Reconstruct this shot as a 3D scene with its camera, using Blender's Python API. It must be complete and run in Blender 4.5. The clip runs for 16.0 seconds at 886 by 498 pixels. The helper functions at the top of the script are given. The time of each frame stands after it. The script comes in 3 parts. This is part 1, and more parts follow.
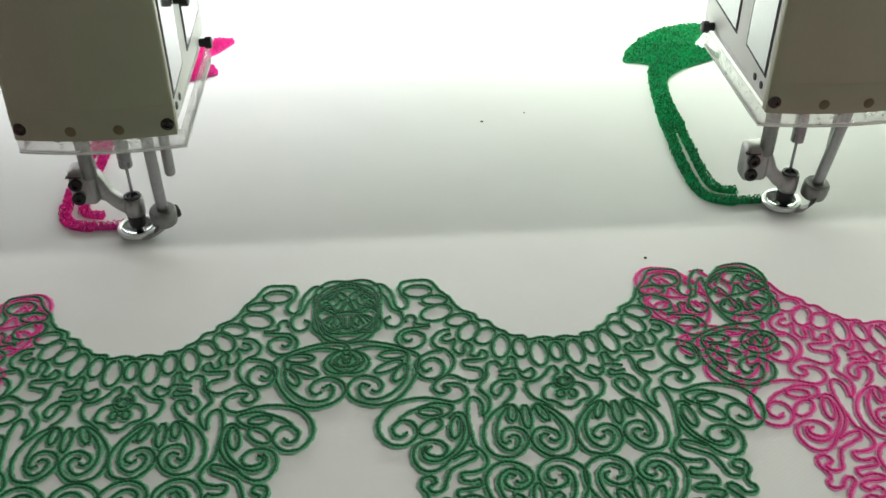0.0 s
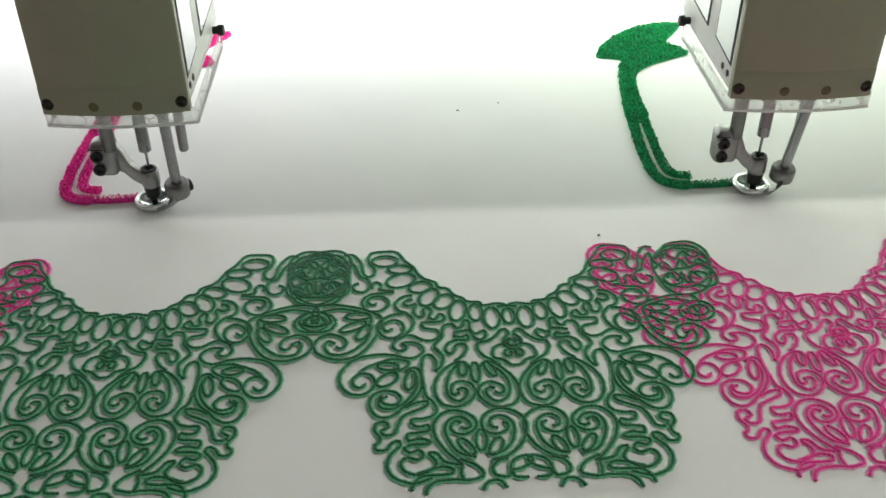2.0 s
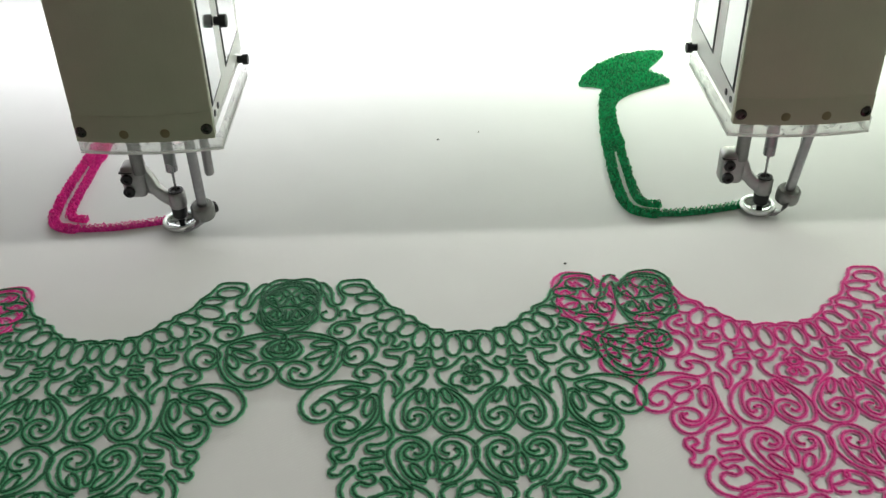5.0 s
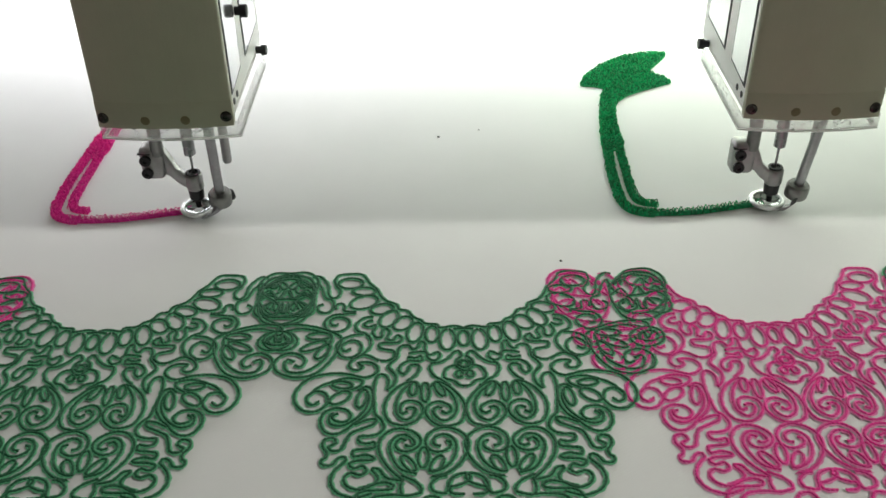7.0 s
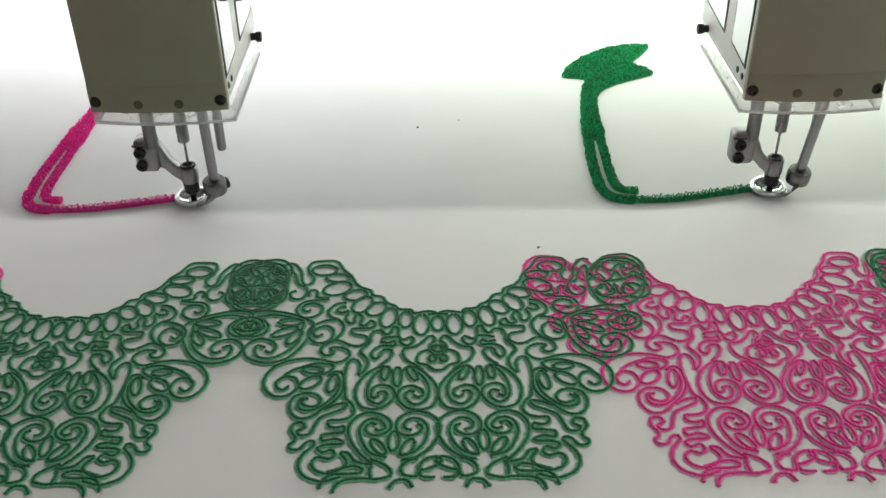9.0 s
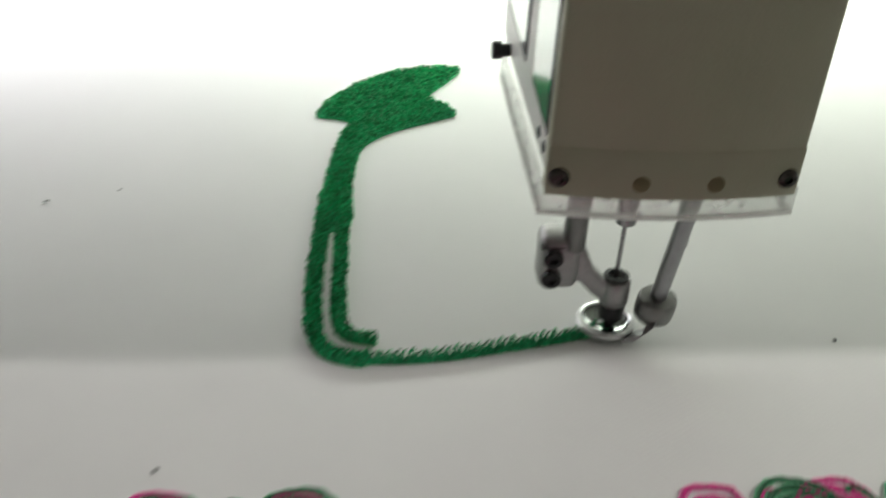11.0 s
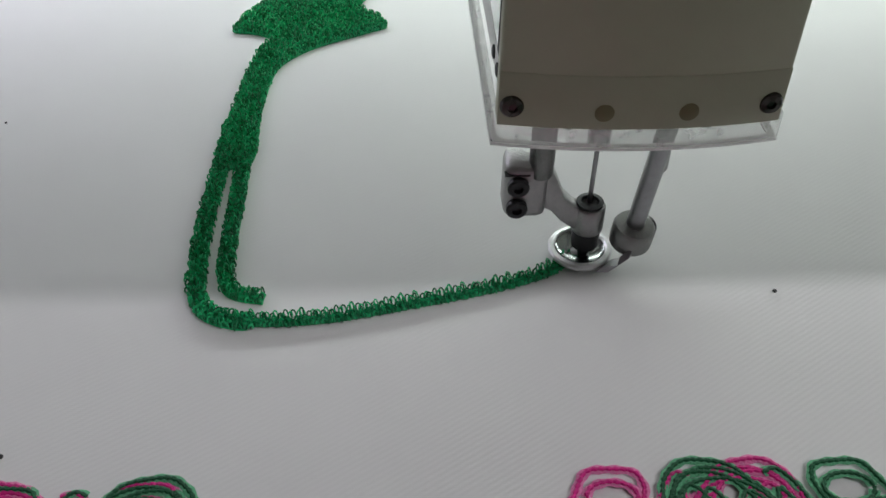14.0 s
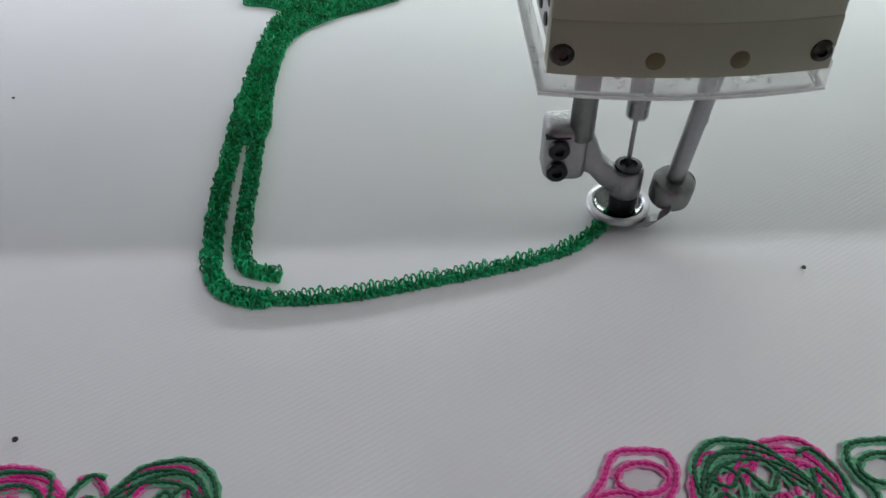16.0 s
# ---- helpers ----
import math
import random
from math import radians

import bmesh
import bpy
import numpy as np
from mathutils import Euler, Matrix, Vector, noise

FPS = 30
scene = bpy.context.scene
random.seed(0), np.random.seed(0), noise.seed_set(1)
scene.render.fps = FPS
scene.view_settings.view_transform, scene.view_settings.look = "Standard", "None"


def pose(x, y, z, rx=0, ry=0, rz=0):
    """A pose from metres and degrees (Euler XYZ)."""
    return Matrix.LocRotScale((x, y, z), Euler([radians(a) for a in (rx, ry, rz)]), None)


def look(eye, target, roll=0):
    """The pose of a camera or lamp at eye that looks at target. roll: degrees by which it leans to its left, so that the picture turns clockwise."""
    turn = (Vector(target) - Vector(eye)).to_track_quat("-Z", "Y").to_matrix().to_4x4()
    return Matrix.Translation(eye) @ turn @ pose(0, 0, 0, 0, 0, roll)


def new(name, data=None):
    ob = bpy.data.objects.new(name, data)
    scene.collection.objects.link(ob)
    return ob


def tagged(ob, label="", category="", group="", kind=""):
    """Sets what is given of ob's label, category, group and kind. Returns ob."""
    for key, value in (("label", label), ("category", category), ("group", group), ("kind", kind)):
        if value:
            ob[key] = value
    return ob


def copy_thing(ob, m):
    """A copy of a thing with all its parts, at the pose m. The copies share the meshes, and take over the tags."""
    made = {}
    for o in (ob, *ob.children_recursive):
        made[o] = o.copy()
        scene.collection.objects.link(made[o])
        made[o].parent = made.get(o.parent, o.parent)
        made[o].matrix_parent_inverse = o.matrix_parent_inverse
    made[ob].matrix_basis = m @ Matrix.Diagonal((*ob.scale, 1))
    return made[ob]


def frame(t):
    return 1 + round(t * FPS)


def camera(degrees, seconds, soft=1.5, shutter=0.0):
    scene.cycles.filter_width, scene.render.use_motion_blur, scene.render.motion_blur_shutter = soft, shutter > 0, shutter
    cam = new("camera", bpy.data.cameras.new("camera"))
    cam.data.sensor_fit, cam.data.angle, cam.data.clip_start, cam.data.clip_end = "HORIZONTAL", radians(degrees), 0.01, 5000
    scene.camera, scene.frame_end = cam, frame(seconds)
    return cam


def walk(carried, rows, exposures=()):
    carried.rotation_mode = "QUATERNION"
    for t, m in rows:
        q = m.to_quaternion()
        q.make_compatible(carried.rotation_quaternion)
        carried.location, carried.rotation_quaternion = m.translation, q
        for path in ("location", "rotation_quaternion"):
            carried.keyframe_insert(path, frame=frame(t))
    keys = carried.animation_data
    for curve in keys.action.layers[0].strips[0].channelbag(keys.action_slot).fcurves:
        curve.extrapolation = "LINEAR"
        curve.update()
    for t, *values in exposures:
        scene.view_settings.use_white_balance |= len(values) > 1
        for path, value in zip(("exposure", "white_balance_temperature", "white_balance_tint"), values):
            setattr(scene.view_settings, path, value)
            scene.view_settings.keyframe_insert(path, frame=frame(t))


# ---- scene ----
cam = camera(48.46, 16.0, soft=1.5, shutter=0.5)
walk(cam, [
    (0.0, pose(-0.2449, -0.5009, 0.3463, 53.83, 0.24, -3.84)),
    (0.5, pose(-0.2471, -0.5205, 0.3605, 53.59, 0.54, -3.37)),
    (1.0, pose(-0.2547, -0.5396, 0.3650, 53.98, 0.33, -2.82)),
    (1.5, pose(-0.2435, -0.5556, 0.3693, 54.54, 0.22, -2.60)),
    (2.0, pose(-0.2315, -0.5525, 0.3580, 54.15, 0.13, -2.58)),
    (2.5, pose(-0.2245, -0.5598, 0.3632, 54.47, 0.13, -2.49)),
    (3.0, pose(-0.2253, -0.5659, 0.3665, 55.03, 0.43, -1.89)),
    (5.5, pose(-0.2207, -0.5742, 0.3753, 55.12, 1.03, -0.91)),
    (6.0, pose(-0.2245, -0.5805, 0.3758, 55.42, 0.80, -0.54)),
    (6.5, pose(-0.2272, -0.5822, 0.3720, 55.26, 0.63, -0.43)),
    (7.0, pose(-0.2245, -0.5840, 0.3736, 55.18, 0.73, -0.27)),
    (7.5, pose(-0.2260, -0.5870, 0.3731, 55.38, 0.74, -0.32)),
    (8.0, pose(-0.2220, -0.5876, 0.3730, 55.44, 1.05, -0.24)),
    (8.2, pose(-0.2257, -0.5890, 0.3686, 55.99, 1.13, -0.55)),
    (10.3, pose(-0.2194, -0.5407, 0.3402, 55.85, -0.75, -1.06)),
    (10.5, pose(-0.1891, -0.5005, 0.3295, 55.88, -1.37, -1.84)),
    (11.0, pose(-0.0978, -0.3074, 0.2545, 55.38, -2.51, -3.86)),
    (11.5, pose(-0.0780, -0.2788, 0.2641, 53.47, -2.06, -4.18)),
    (12.0, pose(-0.0702, -0.2671, 0.2504, 52.09, -2.00, -3.89)),
    (12.5, pose(-0.0691, -0.2680, 0.2476, 50.71, -1.74, -3.49)),
    (13.0, pose(-0.0721, -0.2694, 0.2452, 49.35, -1.27, -3.05)),
    (13.5, pose(-0.0697, -0.2704, 0.2492, 48.55, -1.09, -3.42)),
    (14.0, pose(-0.0712, -0.2746, 0.2528, 48.28, -1.10, -3.15)),
    (14.5, pose(-0.0718, -0.2759, 0.2506, 48.02, -1.11, -2.97)),
    (15.0, pose(-0.0719, -0.2771, 0.2506, 47.71, -0.78, -2.74)),
    (15.5, pose(-0.0819, -0.2778, 0.2470, 47.47, -0.96, -3.19)),
    (16.0, pose(-0.0854, -0.2793, 0.2466, 46.97, -0.91, -3.20)),
], exposures=[(0.0, 0.33, 6480, 0), (8.2, 0.30, 6480, 2), (10.5, 0.33, 6450, 4), (11.0, -0.12, 6500, 8), (11.5, -0.15, 6450, 9), (12.5, -0.25, 6350, 10), (14.0, -0.32, 6080, 13), (16.0, -0.22, 5920, 14)])

# ---- light ----
world = bpy.data.worlds.new("room_air")
world.use_nodes = True
world.node_tree.nodes["Background"].inputs[0].default_value = (0.9, 0.92, 1.0, 1)
world.node_tree.nodes["Background"].inputs[1].default_value = 0.02
scene.world = world


def area(name, eye, target, sx, sy, power, color):
    data = bpy.data.lights.new(name, "AREA")
    data.shape, data.size, data.size_y, data.energy, data.color = "RECTANGLE", sx, sy, power, color
    ob = new(name, data)
    ob.matrix_world = look(eye, target)
    return ob


# an led lamp behind each sewing head, and a ceiling tube of the workshop
for x, power, tone in ((-0.8, 0.6, (0.98, 0.93, 1.0)), (-0.4, 0.79, (0.98, 0.93, 1.0)), (0.0, 0.98, (0.93, 1.0, 0.88)), (0.4, 1.1, (0.93, 1.0, 0.88))):
    area("led_lamp", (x + 0.02, 0.39, 0.145), (x + 0.02, 0.30, 0.0), 0.36, 0.03, power, tone)
area("ceiling_tube_lamp", (1.2, -1.0, 2.1), (1.2, -0.6, 0.0), 1.2, 0.035, 20.5, (1.0, 0.935, 0.915))
# added fill from the front, to brighten the head covers and near cloth
area("far_tube_lamp", (0.9, -2.2, 2.3), (0.9, -1.4, 0.0), 2.0, 0.3, 5.2, (1.0, 0.95, 0.9))


# ---- materials ----
def material(name, base, rough=0.5, metal=0.0, vary=0.06, scale=40.0, bump=0.0, bump_scale=300.0, spots=0.0, island=0.0, coat=0.0, sheen=0.0):
    """Paint, metal or thread: colour varied at two scales, uneven gloss, fine relief."""
    m = bpy.data.materials.new(name)
    m.use_nodes = True
    nt = m.node_tree
    bsdf = nt.nodes["Principled BSDF"]
    bsdf.inputs["Metallic"].default_value = metal
    bsdf.inputs["Coat Weight"].default_value = coat
    bsdf.inputs["Sheen Weight"].default_value = sheen
    tc = nt.nodes.new("ShaderNodeTexCoord")
    n1 = nt.nodes.new("ShaderNodeTexNoise")
    n1.inputs["Scale"].default_value, n1.inputs["Detail"].default_value = scale, 4
    n2 = nt.nodes.new("ShaderNodeTexNoise")
    n2.inputs["Scale"].default_value, n2.inputs["Detail"].default_value = scale * 0.13, 3
    for n in (n1, n2):
        nt.links.new(tc.outputs["Object"], n.inputs["Vector"])
    add = nt.nodes.new("ShaderNodeMath")
    add.operation = "ADD"
    nt.links.new(n1.outputs["Fac"], add.inputs[0])
    nt.links.new(n2.outputs["Fac"], add.inputs[1])
    last = add.outputs[0]
    if island:
        geo = nt.nodes.new("ShaderNodeNewGeometry")
        mul = nt.nodes.new("ShaderNodeMath")
        mul.operation = "MULTIPLY_ADD"
        mul.inputs[1].default_value = island
        nt.links.new(geo.outputs["Random Per Island"], mul.inputs[0])
        nt.links.new(last, mul.inputs[2])
        sub = nt.nodes.new("ShaderNodeMath")
        sub.operation = "SUBTRACT"
        sub.inputs[1].default_value = island / 2
        nt.links.new(mul.outputs[0], sub.inputs[0])
        last = sub.outputs[0]
    rng = nt.nodes.new("ShaderNodeMapRange")
    rng.inputs["From Min"].default_value, rng.inputs["From Max"].default_value = 0.6, 1.4
    rng.inputs["To Min"].default_value, rng.inputs["To Max"].default_value = 1 - vary, 1 + vary
    nt.links.new(last, rng.inputs["Value"])
    mixc = nt.nodes.new("ShaderNodeVectorMath")
    mixc.operation = "SCALE"
    mixc.inputs[0].default_value = base
    nt.links.new(rng.outputs[0], mixc.inputs["Scale"])
    nt.links.new(mixc.outputs[0], bsdf.inputs["Base Color"])
    r2 = nt.nodes.new("ShaderNodeMapRange")
    r2.inputs["From Min"].default_value, r2.inputs["From Max"].default_value = 0.3, 0.7
    r2.inputs["To Min"].default_value, r2.inputs["To Max"].default_value = max(0.03, rough - 0.06), min(1.0, rough + 0.06)
    nt.links.new(n2.outputs["Fac"], r2.inputs["Value"])
    nt.links.new(r2.outputs[0], bsdf.inputs["Roughness"])
    if bump:
        n3 = nt.nodes.new("ShaderNodeTexNoise")
        n3.inputs["Scale"].default_value, n3.inputs["Detail"].default_value = bump_scale, 3
        nt.links.new(tc.outputs["Object"], n3.inputs["Vector"])
        b = nt.nodes.new("ShaderNodeBump")
        b.inputs["Strength"].default_value, b.inputs["Distance"].default_value = bump, 0.001
        nt.links.new(n3.outputs["Fac"], b.inputs["Height"])
        nt.links.new(b.outputs[0], bsdf.inputs["Normal"])
    return m


def woven(name, base):
    """White backing cloth: fine twill, faint soil, soft unevenness."""
    m = material(name, base, 0.85, vary=0.035, scale=14.0, sheen=0.15)
    nt = m.node_tree
    bsdf = nt.nodes["Principled BSDF"]
    tc = nt.nodes.new("ShaderNodeTexCoord")
    waves = []
    for axis in ("X", "Y"):
        w = nt.nodes.new("ShaderNodeTexWave")
        w.bands_direction = axis
        w.inputs["Scale"].default_value, w.inputs["Distortion"].default_value = 380.0, 0.6
        nt.links.new(tc.outputs["Object"], w.inputs["Vector"])
        waves.append(w)
    mx = nt.nodes.new("ShaderNodeMath")
    mx.operation = "MULTIPLY"
    nt.links.new(waves[0].outputs["Fac"], mx.inputs[0])
    nt.links.new(waves[1].outputs["Fac"], mx.inputs[1])
    # the twill's slanting ribs
    turn = nt.nodes.new("ShaderNodeMapping")
    turn.inputs["Rotation"].default_value = (0, 0, radians(58))
    nt.links.new(tc.outputs["Object"], turn.inputs["Vector"])
    rib = nt.nodes.new("ShaderNodeTexWave")
    rib.bands_direction = "X"
    rib.inputs["Scale"].default_value, rib.inputs["Distortion"].default_value, rib.inputs["Detail Scale"].default_value = 165.0, 1.2, 1.5
    nt.links.new(turn.outputs[0], rib.inputs["Vector"])
    total = nt.nodes.new("ShaderNodeMath")
    total.operation = "MULTIPLY_ADD"
    total.inputs[1].default_value = 0.3
    nt.links.new(mx.outputs[0], total.inputs[0])
    nt.links.new(rib.outputs["Fac"], total.inputs[2])
    b = nt.nodes.new("ShaderNodeBump")
    b.inputs["Strength"].default_value, b.inputs["Distance"].default_value = 0.11, 0.0002
    nt.links.new(total.outputs[0], b.inputs["Height"])
    nt.links.new(b.outputs[0], bsdf.inputs["Normal"])
    return m


def clear(name, white, haze, rough=0.08):
    """Thin scuffed acrylic: mostly seen through, with a little white haze that passes light on, and gloss."""
    m = bpy.data.materials.new(name)
    m.use_nodes = True
    nt = m.node_tree
    nt.nodes.remove(nt.nodes["Principled BSDF"])
    see, pass_on, dull, gloss = (nt.nodes.new("ShaderNodeBsdf" + k) for k in ("Transparent", "Translucent", "Diffuse", "Glossy"))
    see.inputs[0].default_value = (0.97, 0.975, 0.97, 1)
    pass_on.inputs[0].default_value = dull.inputs[0].default_value = (*white, 1)
    gloss.inputs["Roughness"].default_value = rough
    tc = nt.nodes.new("ShaderNodeTexCoord")
    scuff = nt.nodes.new("ShaderNodeTexNoise")
    scuff.inputs["Scale"].default_value, scuff.inputs["Detail"].default_value = 160, 5
    nt.links.new(tc.outputs["Object"], scuff.inputs["Vector"])
    amount = nt.nodes.new("ShaderNodeMapRange")
    amount.inputs["From Min"].default_value, amount.inputs["From Max"].default_value = 0.3, 0.7
    amount.inputs["To Min"].default_value, amount.inputs["To Max"].default_value = haze * 0.8, min(1.0, haze * 1.2)
    nt.links.new(scuff.outputs["Fac"], amount.inputs["Value"])
    white_mix, haze_mix, top = (nt.nodes.new("ShaderNodeMixShader") for _ in range(3))
    nt.links.new(pass_on.outputs[0], white_mix.inputs[1])
    nt.links.new(dull.outputs[0], white_mix.inputs[2])
    nt.links.new(amount.outputs[0], haze_mix.inputs[0])
    nt.links.new(see.outputs[0], haze_mix.inputs[1])
    nt.links.new(white_mix.outputs[0], haze_mix.inputs[2])
    top.inputs[0].default_value = 0.05
    nt.links.new(haze_mix.outputs[0], top.inputs[1])
    nt.links.new(gloss.outputs[0], top.inputs[2])
    nt.links.new(top.outputs[0], nt.nodes["Material Output"].inputs["Surface"])
    return m


CLOTH = woven("white_backing_cloth", (0.80, 0.80, 0.79))
GREEN = material("green_thread", (0.004, 0.105, 0.036), 0.6, vary=0.4, scale=900, bump=0.6, bump_scale=1500)
PINK = material("pink_thread", (0.72, 0.016, 0.26), 0.6, vary=0.35, scale=900, bump=0.6, bump_scale=1500)
GREEN_PILE = material("green_pile", (0.022, 0.42, 0.155), 0.5, vary=0.55, scale=500, island=1.2, bump=0.5, bump_scale=1500)
PINK_PILE = material("pink_pile", (1.0, 0.045, 0.47), 0.5, vary=0.2, scale=500, island=0.8, bump=0.4, bump_scale=1500)
# paler tints that imitate the haze of colour beside the cords
PALE_GREEN = material("pale_green_halo", (0.13, 0.45, 0.235), 0.7, vary=0.25, scale=700, bump=0.5, bump_scale=1500)
PALE_PINK = material("pale_pink_halo", (0.80, 0.24, 0.48), 0.7, vary=0.2, scale=700, bump=0.5, bump_scale=1500)
PAINT = material("beige_grey_paint", (0.415, 0.42, 0.30), 0.42, vary=0.05, scale=60, bump=0.12, bump_scale=900)
WHITE_PAINT = material("white_paint", (0.86, 0.86, 0.83), 0.4, vary=0.04, scale=50, bump=0.1, bump_scale=900)
PANEL = material("glossy_grey_panel", (0.45, 0.46, 0.46), 0.09, 0.75, vary=0.05, scale=50)
RUBBER = material("black_rubber", (0.012, 0.012, 0.013), 0.6, vary=0.2, scale=200)
STEEL = material("brushed_steel", (0.30, 0.30, 0.31), 0.3, 1.0, vary=0.12, scale=250, bump=0.15, bump_scale=1200)
CAST = material("matt_cast_steel", (0.34, 0.335, 0.335), 0.38, 1.0, vary=0.12, scale=300, bump=0.3, bump_scale=900)
CLAMP = material("dull_clamp_steel", (0.23, 0.23, 0.225), 0.42, 1.0, vary=0.15, scale=300, bump=0.3, bump_scale=900)
# one polished steel: rim lightened, bowl darkened, for what each reflects
FOOT = material("lit_rim_steel", (0.86, 0.87, 0.87), 0.34, 0.75, vary=0.06, scale=200)
DISH = material("bowl_reflection_steel", (0.24, 0.26, 0.25), 0.22, 1.0, vary=0.15, scale=300)
BLACK = material("blackened_steel", (0.02, 0.02, 0.022), 0.4, 0.4, vary=0.2, scale=200)
SCREW = material("dark_screw_steel", (0.07, 0.066, 0.06), 0.25, 1.0, vary=0.2, scale=300)
YELLOW = material("aged_yellow_plastic", (0.18, 0.155, 0.075), 0.5, vary=0.12, scale=200)
ACRYLIC = clear("clear_acrylic", (0.93, 0.93, 0.92), 0.24)
# whitened, in place of the lamp light that clear acrylic pipes to its edge
EDGE = clear("lit_acrylic_edge", (0.95, 0.95, 0.94), 0.8, 0.3)
TABLE = material("grey_laminate", (0.5, 0.5, 0.5), 0.5, vary=0.05, scale=20)
WALL = material("workshop_wall_paint", (0.62, 0.6, 0.57), 0.8, vary=0.04, scale=6)
FLOOR = material("concrete_floor", (0.3, 0.29, 0.28), 0.7, vary=0.1, scale=5)
MARK = material("ink_mark", (0.03, 0.03, 0.03), 0.8)


# ---- building helpers ----
def part(name, bm, mat, parent=None, label="", smooth=True):
    me = bpy.data.meshes.new(name)
    bm.normal_update()
    bm.to_mesh(me)
    bm.free()
    me.materials.append(mat)
    if smooth:
        for p in me.polygons:
            p.use_smooth = True
        me.set_sharp_from_angle(angle=radians(40))
    ob = new(name, me)
    if parent is not None:
        ob.parent = parent
    if label:
        tagged(ob, label)
    return ob


def box(lo, hi, bevel=0.0, segs=2):
    bm = bmesh.new()
    bmesh.ops.create_cube(bm, size=1.0)
    for v in bm.verts:
        v.co = Vector([lo[i] + (v.co[i] + 0.5) * (hi[i] - lo[i]) for i in range(3)])
    if bevel:
        bmesh.ops.bevel(bm, geom=bm.edges[:], offset=bevel, segments=segs, affect="EDGES", profile=0.5)
    return bm


def lathe(rings, m=Matrix(), segs=24):
    """A turned solid from (radius, height) rings, closed at both ends."""
    bm = bmesh.new()
    loops = [[bm.verts.new(m @ Vector((r * math.cos(a), r * math.sin(a), z))) for a in [2 * math.pi * k / segs for k in range(segs)]] for r, z in rings]
    for a, b in zip(loops, loops[1:]):
        for k in range(segs):
            bm.faces.new((a[k], a[(k + 1) % segs], b[(k + 1) % segs], b[k]))
    bm.faces.new(loops[0][::-1])
    bm.faces.new(loops[-1])
    return bm


def prism(outline, z0, z1, m=Matrix(), bevel=0.0):
    """An upright slab with this outline."""
    bm = bmesh.new()
    f = bm.faces.new([bm.verts.new((x, y, z0)) for x, y in outline])
    g = bmesh.ops.extrude_face_region(bm, geom=[f])
    for v in g["geom"]:
        if isinstance(v, bmesh.types.BMVert):
            v.co.z = z1
    bmesh.ops.recalc_face_normals(bm, faces=bm.faces[:])
    if bevel:
        bmesh.ops.bevel(bm, geom=bm.edges[:], offset=bevel, segments=2, affect="EDGES", profile=0.5)
    bmesh.ops.transform(bm, matrix=m, verts=bm.verts[:])
    return bm


def smooth_path(points, step, closed=False):
    """Even steps along a Catmull-Rom curve."""
    p = [Vector((q[0], q[1])) for q in points]
    n = len(p)
    dense = []
    for i in range(n if closed else n - 1):
        a, b, c, d = (p[(i + k) % n] if closed else p[min(max(i + k, 0), n - 1)] for k in (-1, 0, 1, 2))
        for s in range(8):
            t = s / 8
            dense.append(0.5 * ((2 * b) + (c - a) * t + (2 * a - 5 * b + 4 * c - d) * t * t + (3 * b - a - 3 * c + d) * t ** 3))
    dense.append(p[0].copy() if closed else p[-1].copy())
    out, carry = [dense[0]], 0.0
    for a, b in zip(dense, dense[1:]):
        length = (b - a).length
        pos = step - carry
        while pos <= length:
            out.append(a.lerp(b, pos / length))
            pos += step
        carry = (carry + length) % step
    return out


def cords(paths, radius=0.72, step=0.75):
    """Chain-stitched cords, in millimetres on the cloth: a row of beads pinched between the stitches."""
    bm = bmesh.new()
    for pts, closed in paths:
        line = smooth_path(pts, step, closed)
        if len(line) < 3:
            continue
        rings = []
        for i, q in enumerate(line):
            a, b = line[max(i - 1, 0)], line[min(i + 1, len(line) - 1)]
            d = (b - a).normalized() if (b - a).length > 1e-9 else Vector((1, 0))
            side = Vector((-d.y, d.x))
            r = radius * (1.12 if i % 3 else 0.72)
            wob = 0.12 * math.sin(i * 2.1)
            rings.append([bm.verts.new(((q.x + side.x * (r * math.cos(t) + wob)) / 1000, (q.y + side.y * (r * math.cos(t) + wob)) / 1000,
                                        (0.75 * radius + 0.85 * r * math.sin(t)) / 1000)) for t in (0, 1.05, 2.09, 3.14, 4.19, 5.24)])
        for a, b in zip(rings, rings[1:]):
            for k in range(6):
                bm.faces.new((a[k], a[(k + 1) % 6], b[(k + 1) % 6], b[k]))
        bm.faces.new(rings[0])
        bm.faces.new(rings[-1][::-1])
        # a flat pale strip under the chain, for the colour haze round the cord
        rows = []
        for i, q in enumerate(line[::2]):
            a, b = line[max(2 * i - 1, 0)], line[min(2 * i + 1, len(line) - 1)]
            d = (b - a).normalized() if (b - a).length > 1e-9 else Vector((1, 0))
            w = radius * (2.2 + 0.4 * math.sin(i * 1.7))
            rows.append([bm.verts.new(((q.x - d.y * w * k) / 1000, (q.y + d.x * w * k) / 1000, h)) for k, h in ((-1, 0.0001), (-0.8, 0.0003), (0.8, 0.0003), (1, 0.0001))])
        for a, b in zip(rows, rows[1:]):
            for k in range(3):
                bm.faces.new((a[k], b[k], b[k + 1], a[k + 1])).material_index = 1
    bmesh.ops.recalc_face_normals(bm, faces=bm.faces[:])
    return bm


# ---- the room and the machine's fixed parts ----
def structure(name, bm, mat, label, category):
    return tagged(part(name, bm, mat, None, "", False), label, category, kind="structure")


